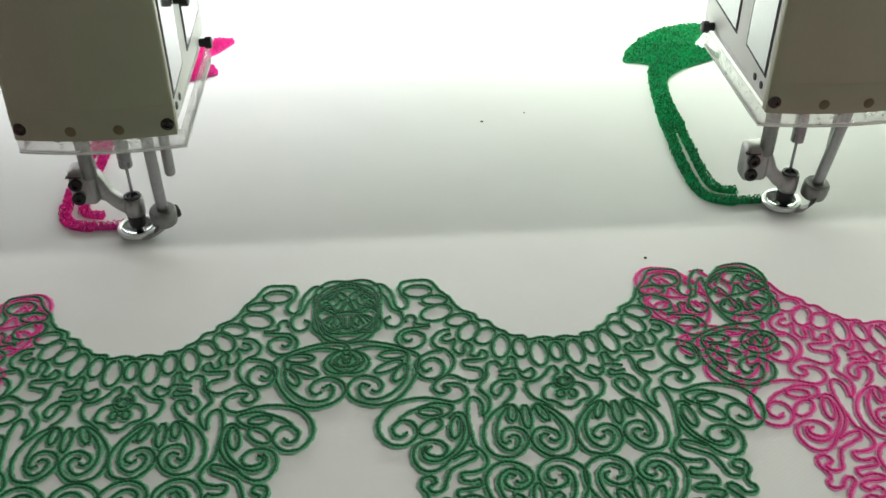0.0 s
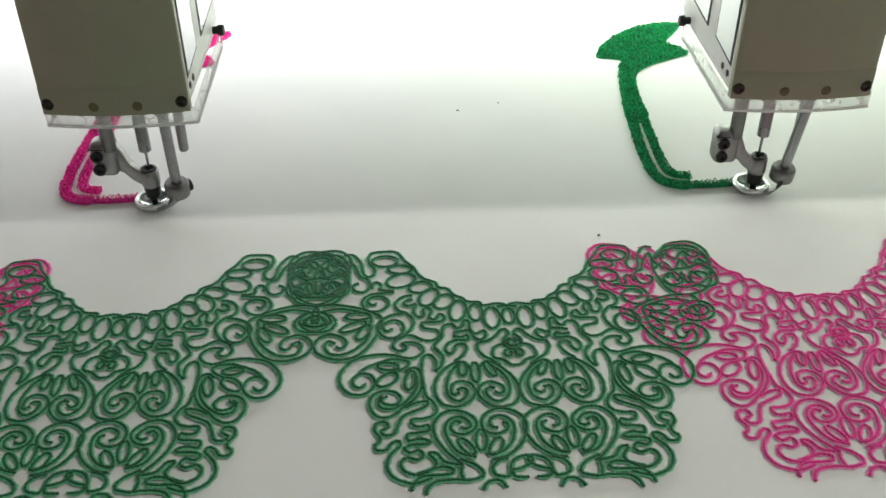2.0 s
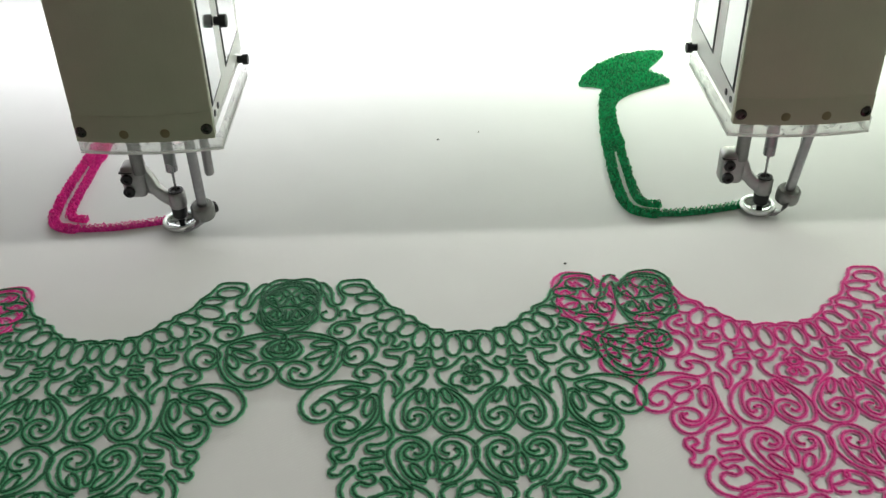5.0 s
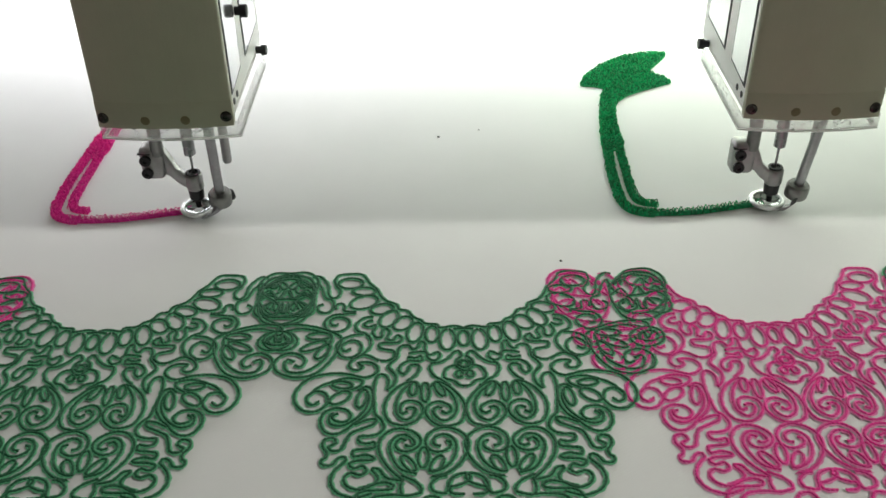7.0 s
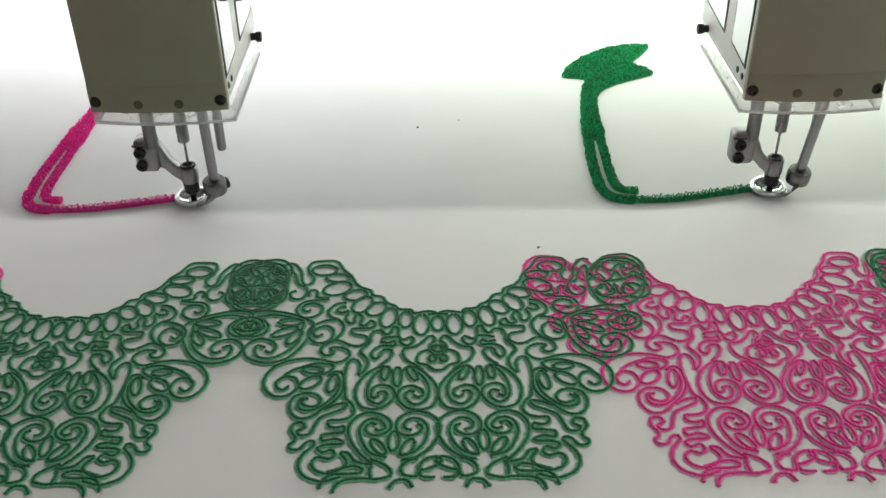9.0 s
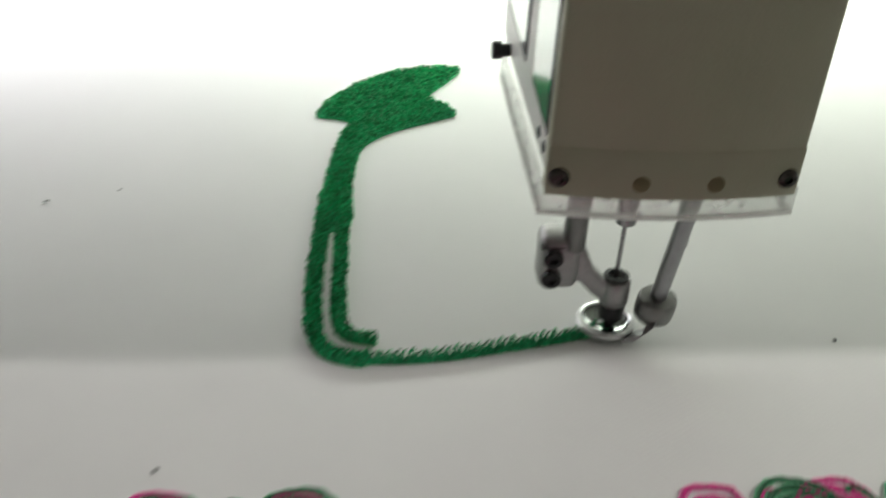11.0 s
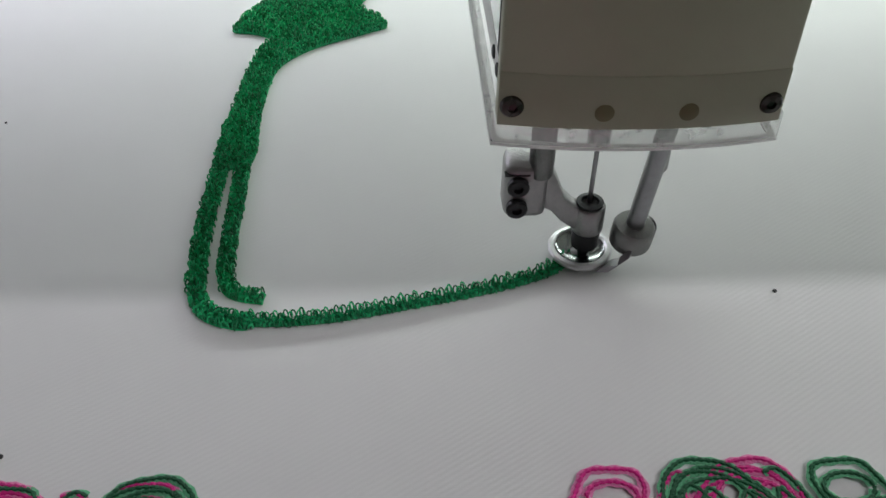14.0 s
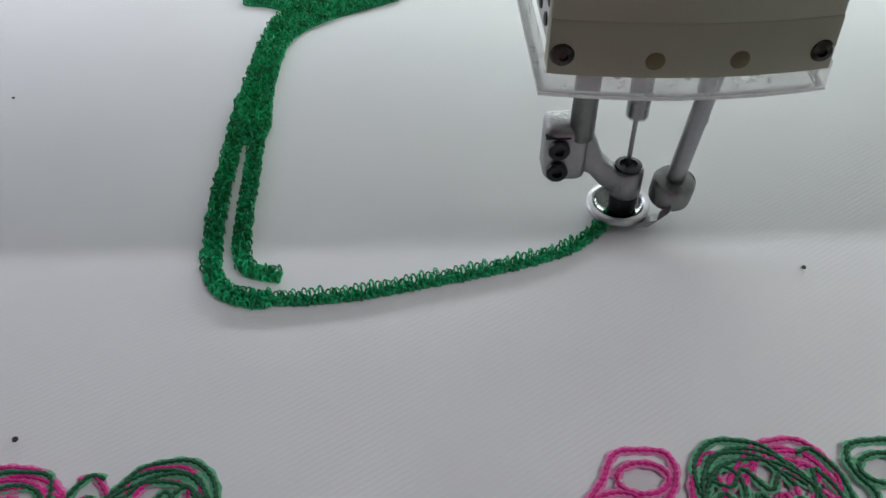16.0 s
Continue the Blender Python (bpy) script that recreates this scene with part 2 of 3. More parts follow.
structure("floor", box((-3.5, -3.5, -0.85), (3.5, 2.5, -0.8)), FLOOR, "plain concrete workshop floor", "floor")
structure("ceiling", box((-3.5, -3.5, 2.6), (3.5, 2.5, 2.65)), WALL, "plain painted workshop ceiling", "ceiling")
structure("wall_north", box((-3.5, 2.5, -0.8), (3.5, 2.6, 2.6)), WALL, "plain painted workshop wall", "wall")
structure("wall_south", box((-3.5, -3.6, -0.8), (3.5, -3.5, 2.6)), WALL, "plain painted workshop wall", "wall")
structure("wall_east", box((3.5, -3.6, -0.8), (3.6, 2.6, 2.6)), WALL, "plain painted workshop wall", "wall")
structure("wall_west", box((-3.6, -3.6, -0.8), (-3.5, 2.6, 2.6)), WALL, "plain painted workshop wall", "wall")
structure("table", box((-1.5, -0.75, -0.8), (1.1, 0.75, -0.0030), 0.003), TABLE, "grey laminate machine bed under the white cloth", "table")
structure("column_west", box((-1.60, 0.10, -0.8), (-1.51, 0.54, 0.47), 0.003), WHITE_PAINT, "white painted column at the end of the machine", "column")
structure("column_east", box((1.11, 0.10, -0.8), (1.20, 0.54, 0.47), 0.003), WHITE_PAINT, "white painted column at the end of the machine", "column")
# out of view; its overhang is set to shade the cloth behind the needles
structure("machine_beam", box((-1.6, -0.236, 0.47), (1.2, 0.55, 0.62), 0.004), WHITE_PAINT, "unseen white painted beam over the heads, added to shade the cloth", "beam")


# ---- the cloth with its embroidery ----
def cloth_mesh():
    bm = bmesh.new()
    nx, ny = 130, 80
    grid = [[bm.verts.new((-1.45 + 2.5 * i / nx, -0.70 + 1.38 * j / ny, 0)) for i in range(nx + 1)] for j in range(ny + 1)]
    for row in grid:
        for v in row:
            v.co.z = -0.0002 + 0.0007 * noise.noise((v.co.x * 6, v.co.y * 8, 0.3)) - 0.0006
    for j in range(ny):
        for i in range(nx):
            bm.faces.new((grid[j][i], grid[j][i + 1], grid[j + 1][i + 1], grid[j + 1][i]))
    return bm


cloth = part("embroidered_cloth", cloth_mesh(), CLOTH)
tagged(cloth, "white cloth with green and pink embroidery on the machine table", "fabric")


# motifs of one lace collar, in millimetres from its axis and its top line
def flip(paths, m):
    return [([(m * x, y) for x, y in pts], closed) for pts, closed in paths]


# ovals by kind: centre and two conjugate radii
OVALS = {}
OVALS["oval"] = [
    (-70, -7, 7.8, 0.3, -0.4, 5.4), (-61, -15.5, 7.1, -0.2, -0.2, 4.1), (-60.5, -26.5, 8.4, 2.8, -1.1, 6.2), (-49, -33.5, 6.8, 1.4, -0.6, 5),
    (-44.5, -43, 5.2, 5.8, -2.5, 5.4), (-36, -47.5, 5.7, 3.2, -1.4, 5.6), (-28.5, -56, 3, 8.2, -3.8, 3.5), (-18.5, -58, 0.9, 7.2, -3.9, 1.2),
    (-9.5, -63, 0.2, 9.3, -4.6, 0.1), (0, -62, 0.2, 6.7, -3.6, 0.1),
]
OVALS["petal"] = [
    (-85, -58.5, 7.3, 0.4, -0.4, 3.1), (-87.5, -67.5, 7.2, 3.6, -0.9, 2.9), (-81.5, -72.5, 3.7, 5.6, -1.7, 2.6), (-68, -101, 5.6, -0.5, -0.1, 2.8),
    (-68.5, -111, 5.4, 3.7, -1.4, 3.7), (-56.5, -112, 1.5, 7.1, -2.4, 1.3), (-3, -93, 1.9, -0, 0.1, 2.8), (0.5, -84.5, 2.9, 0.7, -0.2, 2.9),
]
OVALS["rosette"] = [
    (-107.5, -62.5, 9.9, -0.2, -1, 8.8), (-108.5, -62, 6, -0.1, -0.5, 4.7), (-109, -19.5, 17.6, -0.4, -2.4, 21.4),
]
OVALS["heart"] = [
    (-28.5, -104.5, 0.6, 5.4, -2.1, 0.6), (-22, -107.5, 0, 7.7, -2.2, 0), (-14, -105, 2.5, -5.6, 1.6, 1.5), (-30, -159.5, 3.7, -5, 1.6, 2.1),
    (-22.5, -155.5, 0.3, 7, -2.7, 0), (-15.5, -160, 2.9, 5.1, -2.1, 2),
]

# cords by kind: the places through which each one runs
CORDS = []
CORDS.append(("edge_cord", [
    (-80.5, -4.5), (-78.5, 1.5), (-71, 3), (-63, 2), (-58, -7), (-53, -13.5), (-50.5, -20), (-46.5, -25.5), (-40.5, -29), (-38.5, -34), (-33.5, -35.5),
    (-30, -41.5), (-25.5, -44.5), (-22.5, -48), (-15.5, -49), (-14, -52), (-5, -50.5), (0.5, -53),
]))
CORDS.append(("rosette", [
    (-97.5, -7.5), (-103.5, 1.5), (-111, 4.5), (-120, 4.5), (-126.5, -2.5), (-127.5, -12.5), (-122.5, -18.5), (-115, -16), (-114.5, -8.5), (-119, -4),
    (-122.5, -9.5),
]))
CORDS.append(("rosette", [
    (-98.5, -12), (-105.5, -2.5), (-113.5, 0.5), (-121.5, -1), (-124.5, -7.5),
]))
CORDS.append(("rosette", [
    (-101, -23.5), (-111.5, -22), (-120.5, -19.5), (-126.5, -26), (-127, -35), (-122, -40.5), (-114, -38.5), (-110.5, -31.5), (-116.5, -26),
    (-122.5, -29), (-120.5, -34),
]))
CORDS.append(("rosette", [
    (-125.5, -7), (-118, -11.5), (-113, -5.5), (-106.5, -13), (-101.5, -7), (-94.5, -12.5),
]))
CORDS.append(("rosette", [
    (-127.5, -18), (-121.5, -6), (-111, -2), (-100, -5), (-91.5, -14.5),
]))
CORDS.append(("rosette", [
    (-92, -6), (-94.5, -17.5), (-103, -25.5), (-106.5, -34.5), (-99.5, -38), (-95.5, -32), (-99.5, -26),
]))
CORDS.append(("rosette", [
    (-127, -23), (-122, -37.5), (-114.5, -45), (-104.5, -47.5), (-96.5, -43), (-92.5, -31),
]))
CORDS.append(("rosette", [
    (-126, -20.5), (-120.5, -13.5), (-114, -22), (-110, -14), (-103.5, -23.5), (-99, -16), (-91.5, -22.5),
]))
CORDS.append(("rosette", [
    (-118, -33), (-113.5, -25.5), (-111.5, -35), (-108.5, -36), (-107.5, -26.5), (-103.5, -34.5), (-101.5, -26.5), (-97.5, -32),
]))
CORDS.append(("hook", [
    (-95, -0.5), (-90, 0.5), (-84.5, -8), (-83, -18), (-80.5, -22), (-77, -20.5), (-76, -15), (-79, -9.5), (-80.5, -3.5),
]))
CORDS.append(("hook", [
    (-91.5, -6), (-87.5, -12), (-84.5, -21.5), (-80, -24.5), (-79, -31), (-82, -36.5), (-87, -35.5), (-89, -30.5), (-85.5, -28),
]))
CORDS.append(("wave_cord", [
    (-77.5, -33.5), (-77, -28.5), (-73.5, -28), (-72, -31.5), (-72.5, -34.5), (-68, -36), (-64.5, -36),
]))
CORDS.append(("spiral", [
    (-64.5, -37), (-71, -38), (-79, -39.5), (-83, -46), (-80, -53.5), (-73.5, -54.5), (-68.5, -50), (-68.5, -44), (-73.5, -41), (-78.5, -42.5),
    (-79.5, -46), (-77, -49), (-74.5, -47),
]))
CORDS.append(("spiral", [
    (-54, -41), (-59.5, -42), (-64, -48), (-62.5, -54), (-57.5, -57), (-54, -63), (-55, -70), (-60, -77), (-65.5, -79),
]))
CORDS.append(("hook", [
    (-54, -44.5), (-58, -46), (-59, -49), (-56, -50.5), (-52, -49), (-53.5, -56), (-51, -60.5), (-48, -59.5), (-48, -54.5), (-46, -52), (-43.5, -56),
    (-45, -61.5), (-41.5, -63), (-39, -58.5), (-36, -61.5), (-38, -65), (-44.5, -65.5), (-49, -66), (-48.5, -70), (-44, -71.5), (-40.5, -73),
    (-40, -77.5), (-43.5, -81), (-48.5, -81),
]))
CORDS.append(("spiral", [
    (-59, -57), (-65, -58), (-71.5, -62), (-74, -68.5), (-71, -76), (-65.5, -78), (-60.5, -74.5), (-59.5, -68), (-63, -63), (-68, -64), (-71, -68),
    (-69, -72.5), (-65.5, -70),
]))
CORDS.append(("scroll", [
    (-48.5, -81), (-56.5, -76), (-63, -79), (-65.5, -84.5), (-63, -88.5), (-59.5, -88.5), (-58, -85.5), (-60.5, -83), (-55.5, -82), (-50.5, -84.5),
    (-49, -89.5), (-52, -93.5), (-57, -95), (-66, -92), (-75.5, -91.5), (-86.5, -95), (-93, -104.5), (-93, -113.5), (-88, -120.5), (-81, -121.5),
    (-76, -117), (-75, -112), (-77.5, -107), (-82.5, -106), (-86.5, -109.5), (-86, -114.5), (-82.5, -116.5), (-79.5, -113),
]))
CORDS.append(("meander", [
    (-39.5, -92), (-43, -87), (-41.5, -82.5), (-38.5, -78.5), (-38, -72.5), (-36.5, -68.5), (-32, -68), (-29.5, -71.5), (-26.5, -69), (-25.5, -65),
    (-22.5, -66), (-22.5, -72), (-20, -76.5), (-15, -74), (-14, -78), (-17, -81.5), (-21, -79), (-22, -74), (-28, -74), (-32.5, -75.5),
]))
CORDS.append(("meander", [
    (-32.5, -78), (-28, -79), (-24.5, -77.5), (-24.5, -81.5), (-31.5, -81.5), (-36, -85), (-37, -89.5), (-34.5, -92.5), (-32, -89.5), (-31, -85.5),
    (-26.5, -85), (-25.5, -88.5), (-28, -94), (-33, -99),
]))
CORDS.append(("wave_cord", [
    (-43, -87), (-40, -91), (-38.5, -95.5), (-40, -102), (-43, -105.5),
]))
CORDS.append(("meander", [
    (0.5, -90.5), (-2.5, -89), (-5, -85.5), (-4, -80.5), (-1.5, -77.5), (-3, -73.5), (-6, -74.5), (-9, -79), (-14, -83), (-18.5, -84), (-19.5, -88.5),
    (-17, -94.5), (-12.5, -98), (-8, -103),
]))
CORDS.append(("petal", [
    (-4, -85.5), (-9, -87), (-11.5, -91.5), (-11, -96.5), (-6, -98.5), (-3, -102), (0.5, -103),
]))
CORDS.append(("leaf_arch", [
    (-111, -57), (-109, -49.5), (-99, -47.5), (-85.5, -51), (-77, -55.5), (-71.5, -61), (-73, -71), (-77.5, -82.5), (-84.5, -91.5), (-94.5, -94.5),
    (-104.5, -90.5), (-108.5, -83.5), (-106.5, -77), (-100, -73.5), (-93, -76.5), (-91, -81.5), (-93.5, -85.5), (-97, -83.5),
]))
CORDS.append(("leaf_arch", [
    (-105.5, -53.5), (-95.5, -51.5), (-83, -55), (-77.5, -59), (-78, -67), (-79, -76.5), (-84, -84.5), (-91.5, -90), (-99.5, -89.5), (-102.5, -83.5),
    (-101, -79), (-97, -81.5),
]))
CORDS.append(("wave_cord", [
    (-114.5, -61), (-111.5, -58), (-108, -64), (-106, -58), (-102, -65), (-99.5, -61.5),
]))
CORDS.append(("heart", [
    (-24, -106), (-27.5, -99.5), (-33, -100), (-39.5, -106), (-43.5, -114.5), (-43.5, -123.5), (-40, -130.5), (-32.5, -132.5), (-26.5, -129),
    (-23, -122.5), (-24.5, -116.5), (-29.5, -114), (-34, -115.5), (-35.5, -120), (-34.5, -124), (-31, -122),
]))
CORDS.append(("heart", [
    (-30.5, -100.5), (-35, -107), (-37.5, -115.5), (-37, -124), (-32.5, -128.5), (-28.5, -126), (-27, -121), (-29.5, -119), (-32.5, -120.5),
]))
CORDS.append(("heart", [
    (-20.5, -106), (-17, -100), (-12, -100.5), (-6, -106.5), (-1, -115.5), (-0.5, -124), (-4, -131.5), (-12.5, -133.5), (-18.5, -129.5), (-21.5, -123),
    (-19.5, -117), (-14.5, -115), (-9, -118), (-8, -122), (-11, -124), (-13.5, -121.5),
]))
CORDS.append(("heart", [
    (-14, -101.5), (-8.5, -107.5), (-5, -116), (-6, -125), (-11.5, -129.5), (-16, -126.5), (-17.5, -121.5), (-15, -119), (-12.5, -120.5),
]))
CORDS.append(("leaf_scroll", [
    (-86, -109.5), (-81, -102.5), (-74.5, -98.5), (-66, -95.5), (-57.5, -97.5), (-58.5, -102), (-64, -105.5),
]))
CORDS.append(("leaf_scroll", [
    (-59, -105.5), (-55.5, -102.5), (-51.5, -104.5), (-50.5, -111), (-51, -119), (-55, -126.5), (-59.5, -130.5), (-63.5, -135.5), (-69, -138.5),
    (-74.5, -136.5), (-77.5, -129.5), (-76, -122.5), (-70.5, -119.5), (-64.5, -120.5), (-61.5, -125), (-64, -129.5), (-69.5, -129), (-71.5, -125.5),
    (-68, -123),
]))
CORDS.append(("leaf_scroll", [
    (-54, -106.5), (-52.5, -112.5), (-54.5, -121), (-59.5, -128), (-66, -132.5), (-72, -131), (-73, -125.5), (-70.5, -122.5),
]))
CORDS.append(("wave_cord", [
    (-59.5, -132), (-53, -128.5), (-48, -128), (-49, -131.5), (-54.5, -134.5), (-60.5, -138), (-63, -143.5), (-65, -149.5), (-69.5, -150.5),
    (-71.5, -147.5), (-68, -145), (-69.5, -141.5), (-74, -142.5), (-74.5, -147.5), (-72, -151.5), (-72.5, -155), (-74.5, -157), (-73.5, -160),
    (-69, -160), (-66.5, -156), (-63, -154.5), (-62, -157.5), (-65, -161), (-67.5, -165), (-68.5, -170.5), (-66.5, -176), (-62.5, -179.5),
    (-55.5, -181.5), (-47, -178.5),
]))
CORDS.append(("zigzag_cord", [
    (-43, -105.5), (-42.5, -98), (-44.5, -93.5), (-48, -93), (-50, -98.5), (-50.5, -108), (-49.5, -116.5), (-48.5, -124), (-45, -128.5), (-43.5, -134),
    (-45.5, -138), (-50, -140), (-56, -140.5), (-55.5, -144.5), (-51.5, -145.5), (-48, -144.5), (-48, -148.5), (-54, -149.5), (-58.5, -150.5),
    (-58, -154.5), (-52.5, -153.5), (-48, -155), (-48.5, -157), (-56.5, -157.5), (-60, -159.5), (-57.5, -162.5), (-53, -161), (-51, -164.5),
    (-54, -167), (-59, -165.5), (-62, -169), (-60, -174), (-54, -176.5), (-47.5, -173.5), (-45, -169), (-48.5, -163), (-44.5, -163.5), (-40.5, -169),
    (-33, -171),
]))
CORDS.append(("heart", [
    (-32, -171), (-34.5, -168.5), (-40, -162), (-44.5, -153.5), (-45.5, -144.5), (-41.5, -137.5), (-35, -135), (-28, -137.5), (-24, -143),
    (-25.5, -148.5), (-30.5, -151.5), (-35.5, -150), (-37, -146), (-34.5, -142.5), (-31.5, -144),
]))
CORDS.append(("heart", [
    (-25.5, -166.5), (-33.5, -163.5), (-38, -156), (-40, -148), (-38, -142), (-33.5, -139.5), (-29, -141.5), (-27, -146), (-30, -148), (-32.5, -146),
]))
CORDS.append(("heart", [
    (-10.5, -168), (-18, -168.5), (-11, -166.5), (-4, -160), (0.5, -150), (0, -142), (-5, -136.5), (-12, -134.5), (-18.5, -137.5), (-21.5, -143.5),
    (-20, -149.5), (-15, -152), (-9.5, -149.5), (-8.5, -145.5), (-11.5, -144),
]))
CORDS.append(("heart", [
    (-20, -165), (-13, -163.5), (-7.5, -157), (-5.5, -148), (-7.5, -142), (-12.5, -139.5), (-17, -142), (-17, -146.5), (-13.5, -148),
]))
CORDS.append(("leaf_loop", [
    (-33.5, -167.5), (-27, -171), (-23.5, -175), (-23.5, -178.5), (-27, -180), (-32, -180.5), (-33.5, -175.5), (-32.5, -170.5),
]))
CORDS.append(("wave_cord", [
    (-10.5, -167.5), (-15.5, -169.5), (-18.5, -173.5), (-17, -178), (-11, -179), (-9.5, -172.5), (-7, -168.5), (-2, -166.5), (1, -168), (0, -171.5),
    (-5.5, -174.5), (-9, -175.5), (-8, -179.5), (-1.5, -180),
]))
CORDS.append(("wave_cord", [
    (-54.5, -176), (-46.5, -173), (-41, -172), (-37, -174), (-38.5, -176.5), (-45.5, -177), (-52, -177.5), (-56, -181.5), (-57, -186.5),
]))
CORDS.append(("wave_cord", [
    (-32, -180.5), (-37.5, -180), (-45.5, -181), (-49.5, -184.5), (-50.5, -189),
]))
CORDS.append(("wave_cord", [
    (-24, -186.5), (-21, -182), (-15.5, -181.5), (-12.5, -186.5),
]))


def oval(cx, cy, ax, ay, bx, by, n=16):
    return [(cx + ax * math.cos(t) + bx * math.sin(t), cy + ay * math.cos(t) + by * math.sin(t)) for t in [2 * math.pi * k / n for k in range(n)]]


def half_collar():
    """The motifs of one half, by name."""
    out = [(name, [(oval(*o), True)]) for name, rows in OVALS.items() for o in rows]
    return out + [(name, [(pts, False)]) for name, pts in CORDS]


def collar_meshes():
    made = []
    for m in (1, -1):
        for name, paths in half_collar():
            ob = part(name, cords(flip(paths, m)), GREEN)
            ob.data.materials.append(PALE_GREEN)
            made.append((name, ob.data))
            bpy.data.objects.remove(ob)
    return made


MOTIFS = collar_meshes()


def collar(x, mat, lift):
    """One lace collar: its axis oval, and every motif on it."""
    pale = PALE_GREEN if mat is GREEN else PALE_PINK
    base = part("lace_collar", cords([([(-6, -53.5), (0, -53), (6, -53.5)], False)]), mat, cloth, "lace collar of chain-stitched cord")
    base.data.materials.append(pale)
    base.location = (x, -0.0777, lift - 0.0006)
    for name, me in MOTIFS:
        ob = new(name, me)
        ob.parent = base
        for slot, m in zip(ob.material_slots, (mat, pale)):
            slot.link, slot.material = "OBJECT", m


for x, mat, lift in ((-0.833, PINK, 0.0004), (-0.615, PINK, 0.0007), (-0.433, GREEN, 0.0012), (-0.215, GREEN, 0.0010), (-0.033, PINK, 0.0006), (0.180, GREEN, 0.0011)):
    collar(x, mat, lift)


# looped pile, in millimetres on the cloth
ARROW = [(-108, 201), (-98, 224), (-80, 246), (-60, 260), (-36, 267), (-22, 263), (-31, 246), (-43, 226), (-34, 214), (-29, 203), (-38, 197), (-65, 182), (-79, 168), (-84, 154), (-87, 124), (-88, 88),
         (-103.5, 88), (-100.5, 129), (-96.5, 160), (-92.5, 181), (-88, 191), (-96, 196.5)]
INNER = [(-91, 90), (-91.5, 56), (-92, 32), (-91, 15), (-87, 8), (-76, 5)]
OUTER = [(-100, 90), (-102.4, 53), (-102.4, 29), (-101, 9), (-96, -2), (-86, -6.8), (-80, -7.2)]
SEAM = [(-84, -7.0), (-70, -7.4), (-54, -6.3), (-41, -4), (-25, -0.5), (-9, 3), (10, 8), (28, 15), (40, 25), (51, 39)]


def inside(x, y, poly):
    odd = False
    for (x1, y1), (x2, y2) in zip(poly, poly[1:] + poly[:1]):
        if (y1 > y) != (y2 > y) and x < (x2 - x1) * (y - y1) / (y2 - y1) + x1:
            odd = not odd
    return odd


def add_loop(bm, x, y, turn, height, lean, wide=0.8, thick=0.4):
    """One standing loop of thread."""
    c, s = math.cos(turn), math.sin(turn)
    rings = []
    for k in range(7):
        a = math.pi * (k / 6 * 1.5 - 0.25)
        u, h = wide * math.cos(a), height * (0.55 + 0.45 * math.sin(a))
        ox, oy = x + u * c + lean[0] * h, y + u * s + lean[1] * h
        du, dh = -math.sin(a), math.cos(a)
        ring = []
        for t in (0, 2.09, 4.19):
            k1, k2 = thick * math.cos(t), thick * math.sin(t)
            ring.append(bm.verts.new(((ox + k1 * dh * c - k2 * s) / 1000, (oy + k1 * dh * s + k2 * c) / 1000, (h - k1 * du + 0.2) / 1000)))
        rings.append(ring)
    for a, b in zip(rings, rings[1:]):
        for k in range(3):
            bm.faces.new((a[k], a[(k + 1) % 3], b[(k + 1) % 3], b[k]))


def ribbon(line, half, height):
    """A low mat of packed thread along a line."""
    pts = smooth_path(line, 1.5)
    bm = bmesh.new()
    rows = []
    for i, q in enumerate(pts):
        d = (pts[min(i + 1, len(pts) - 1)] - pts[max(i - 1, 0)]).normalized()
        s = Vector((-d.y, d.x))
        rows.append([bm.verts.new(((q.x + s.x * w) / 1000, (q.y + s.y * w) / 1000, h / 1000)) for w, h in ((-half, 0), (-half * 0.85, height), (0, height * 1.15), (half * 0.85, height), (half, 0))])
    for a, b in zip(rows, rows[1:]):
        for k in range(4):
            bm.faces.new((a[k], b[k], b[k + 1], a[k + 1]))
    bm.faces.new(rows[0])
    bm.faces.new(rows[-1][::-1])
    bmesh.ops.recalc_face_normals(bm, faces=bm.faces[:])
    return bm


def pile_meshes():
    rnd = random.Random(5)
    outline = [(q.x, q.y) for q in smooth_path(ARROW, 2.0, True)]
    head = bmesh.new()
    y = 88.0
    while y < 270:
        x = -112.0
        while x < -16:
            px, py = x + rnd.uniform(-0.6, 0.6), y + rnd.uniform(-0.6, 0.6)
            if inside(px, py, outline):
                add_loop(head, px, py, rnd.uniform(0, math.pi), rnd.uniform(2.4, 3.5), (rnd.uniform(-0.15, 0.15), rnd.uniform(-0.15, 0.15)))
            x += 1.45
        y += 1.45
    mat = prism([(x / 1000, y / 1000) for x, y in outline], 0.0, 0.0012)
    bands = []
    for line, half in ((INNER, 3.3), (OUTER, 3.6)):
        bm = bmesh.new()
        pts = smooth_path(line, 1.4)
        for i, q in enumerate(pts):
            d = (pts[min(i + 1, len(pts) - 1)] - pts[max(i - 1, 0)]).normalized()
            w = -half
            while w <= half:
                ww = max(-half + 0.6, min(half - 0.6, w + rnd.uniform(-0.5, 0.5)))
                add_loop(bm, q.x - d.y * ww + rnd.uniform(-0.4, 0.4), q.y + d.x * ww + rnd.uniform(-0.4, 0.4), rnd.uniform(0, math.pi), rnd.uniform(2.4, 3.5), (rnd.uniform(-0.15, 0.15), rnd.uniform(-0.15, 0.15)))
                w += 1.4
        bands.append((bm, ribbon(line, half * 0.85, 0.5)))
    return head, mat, bands


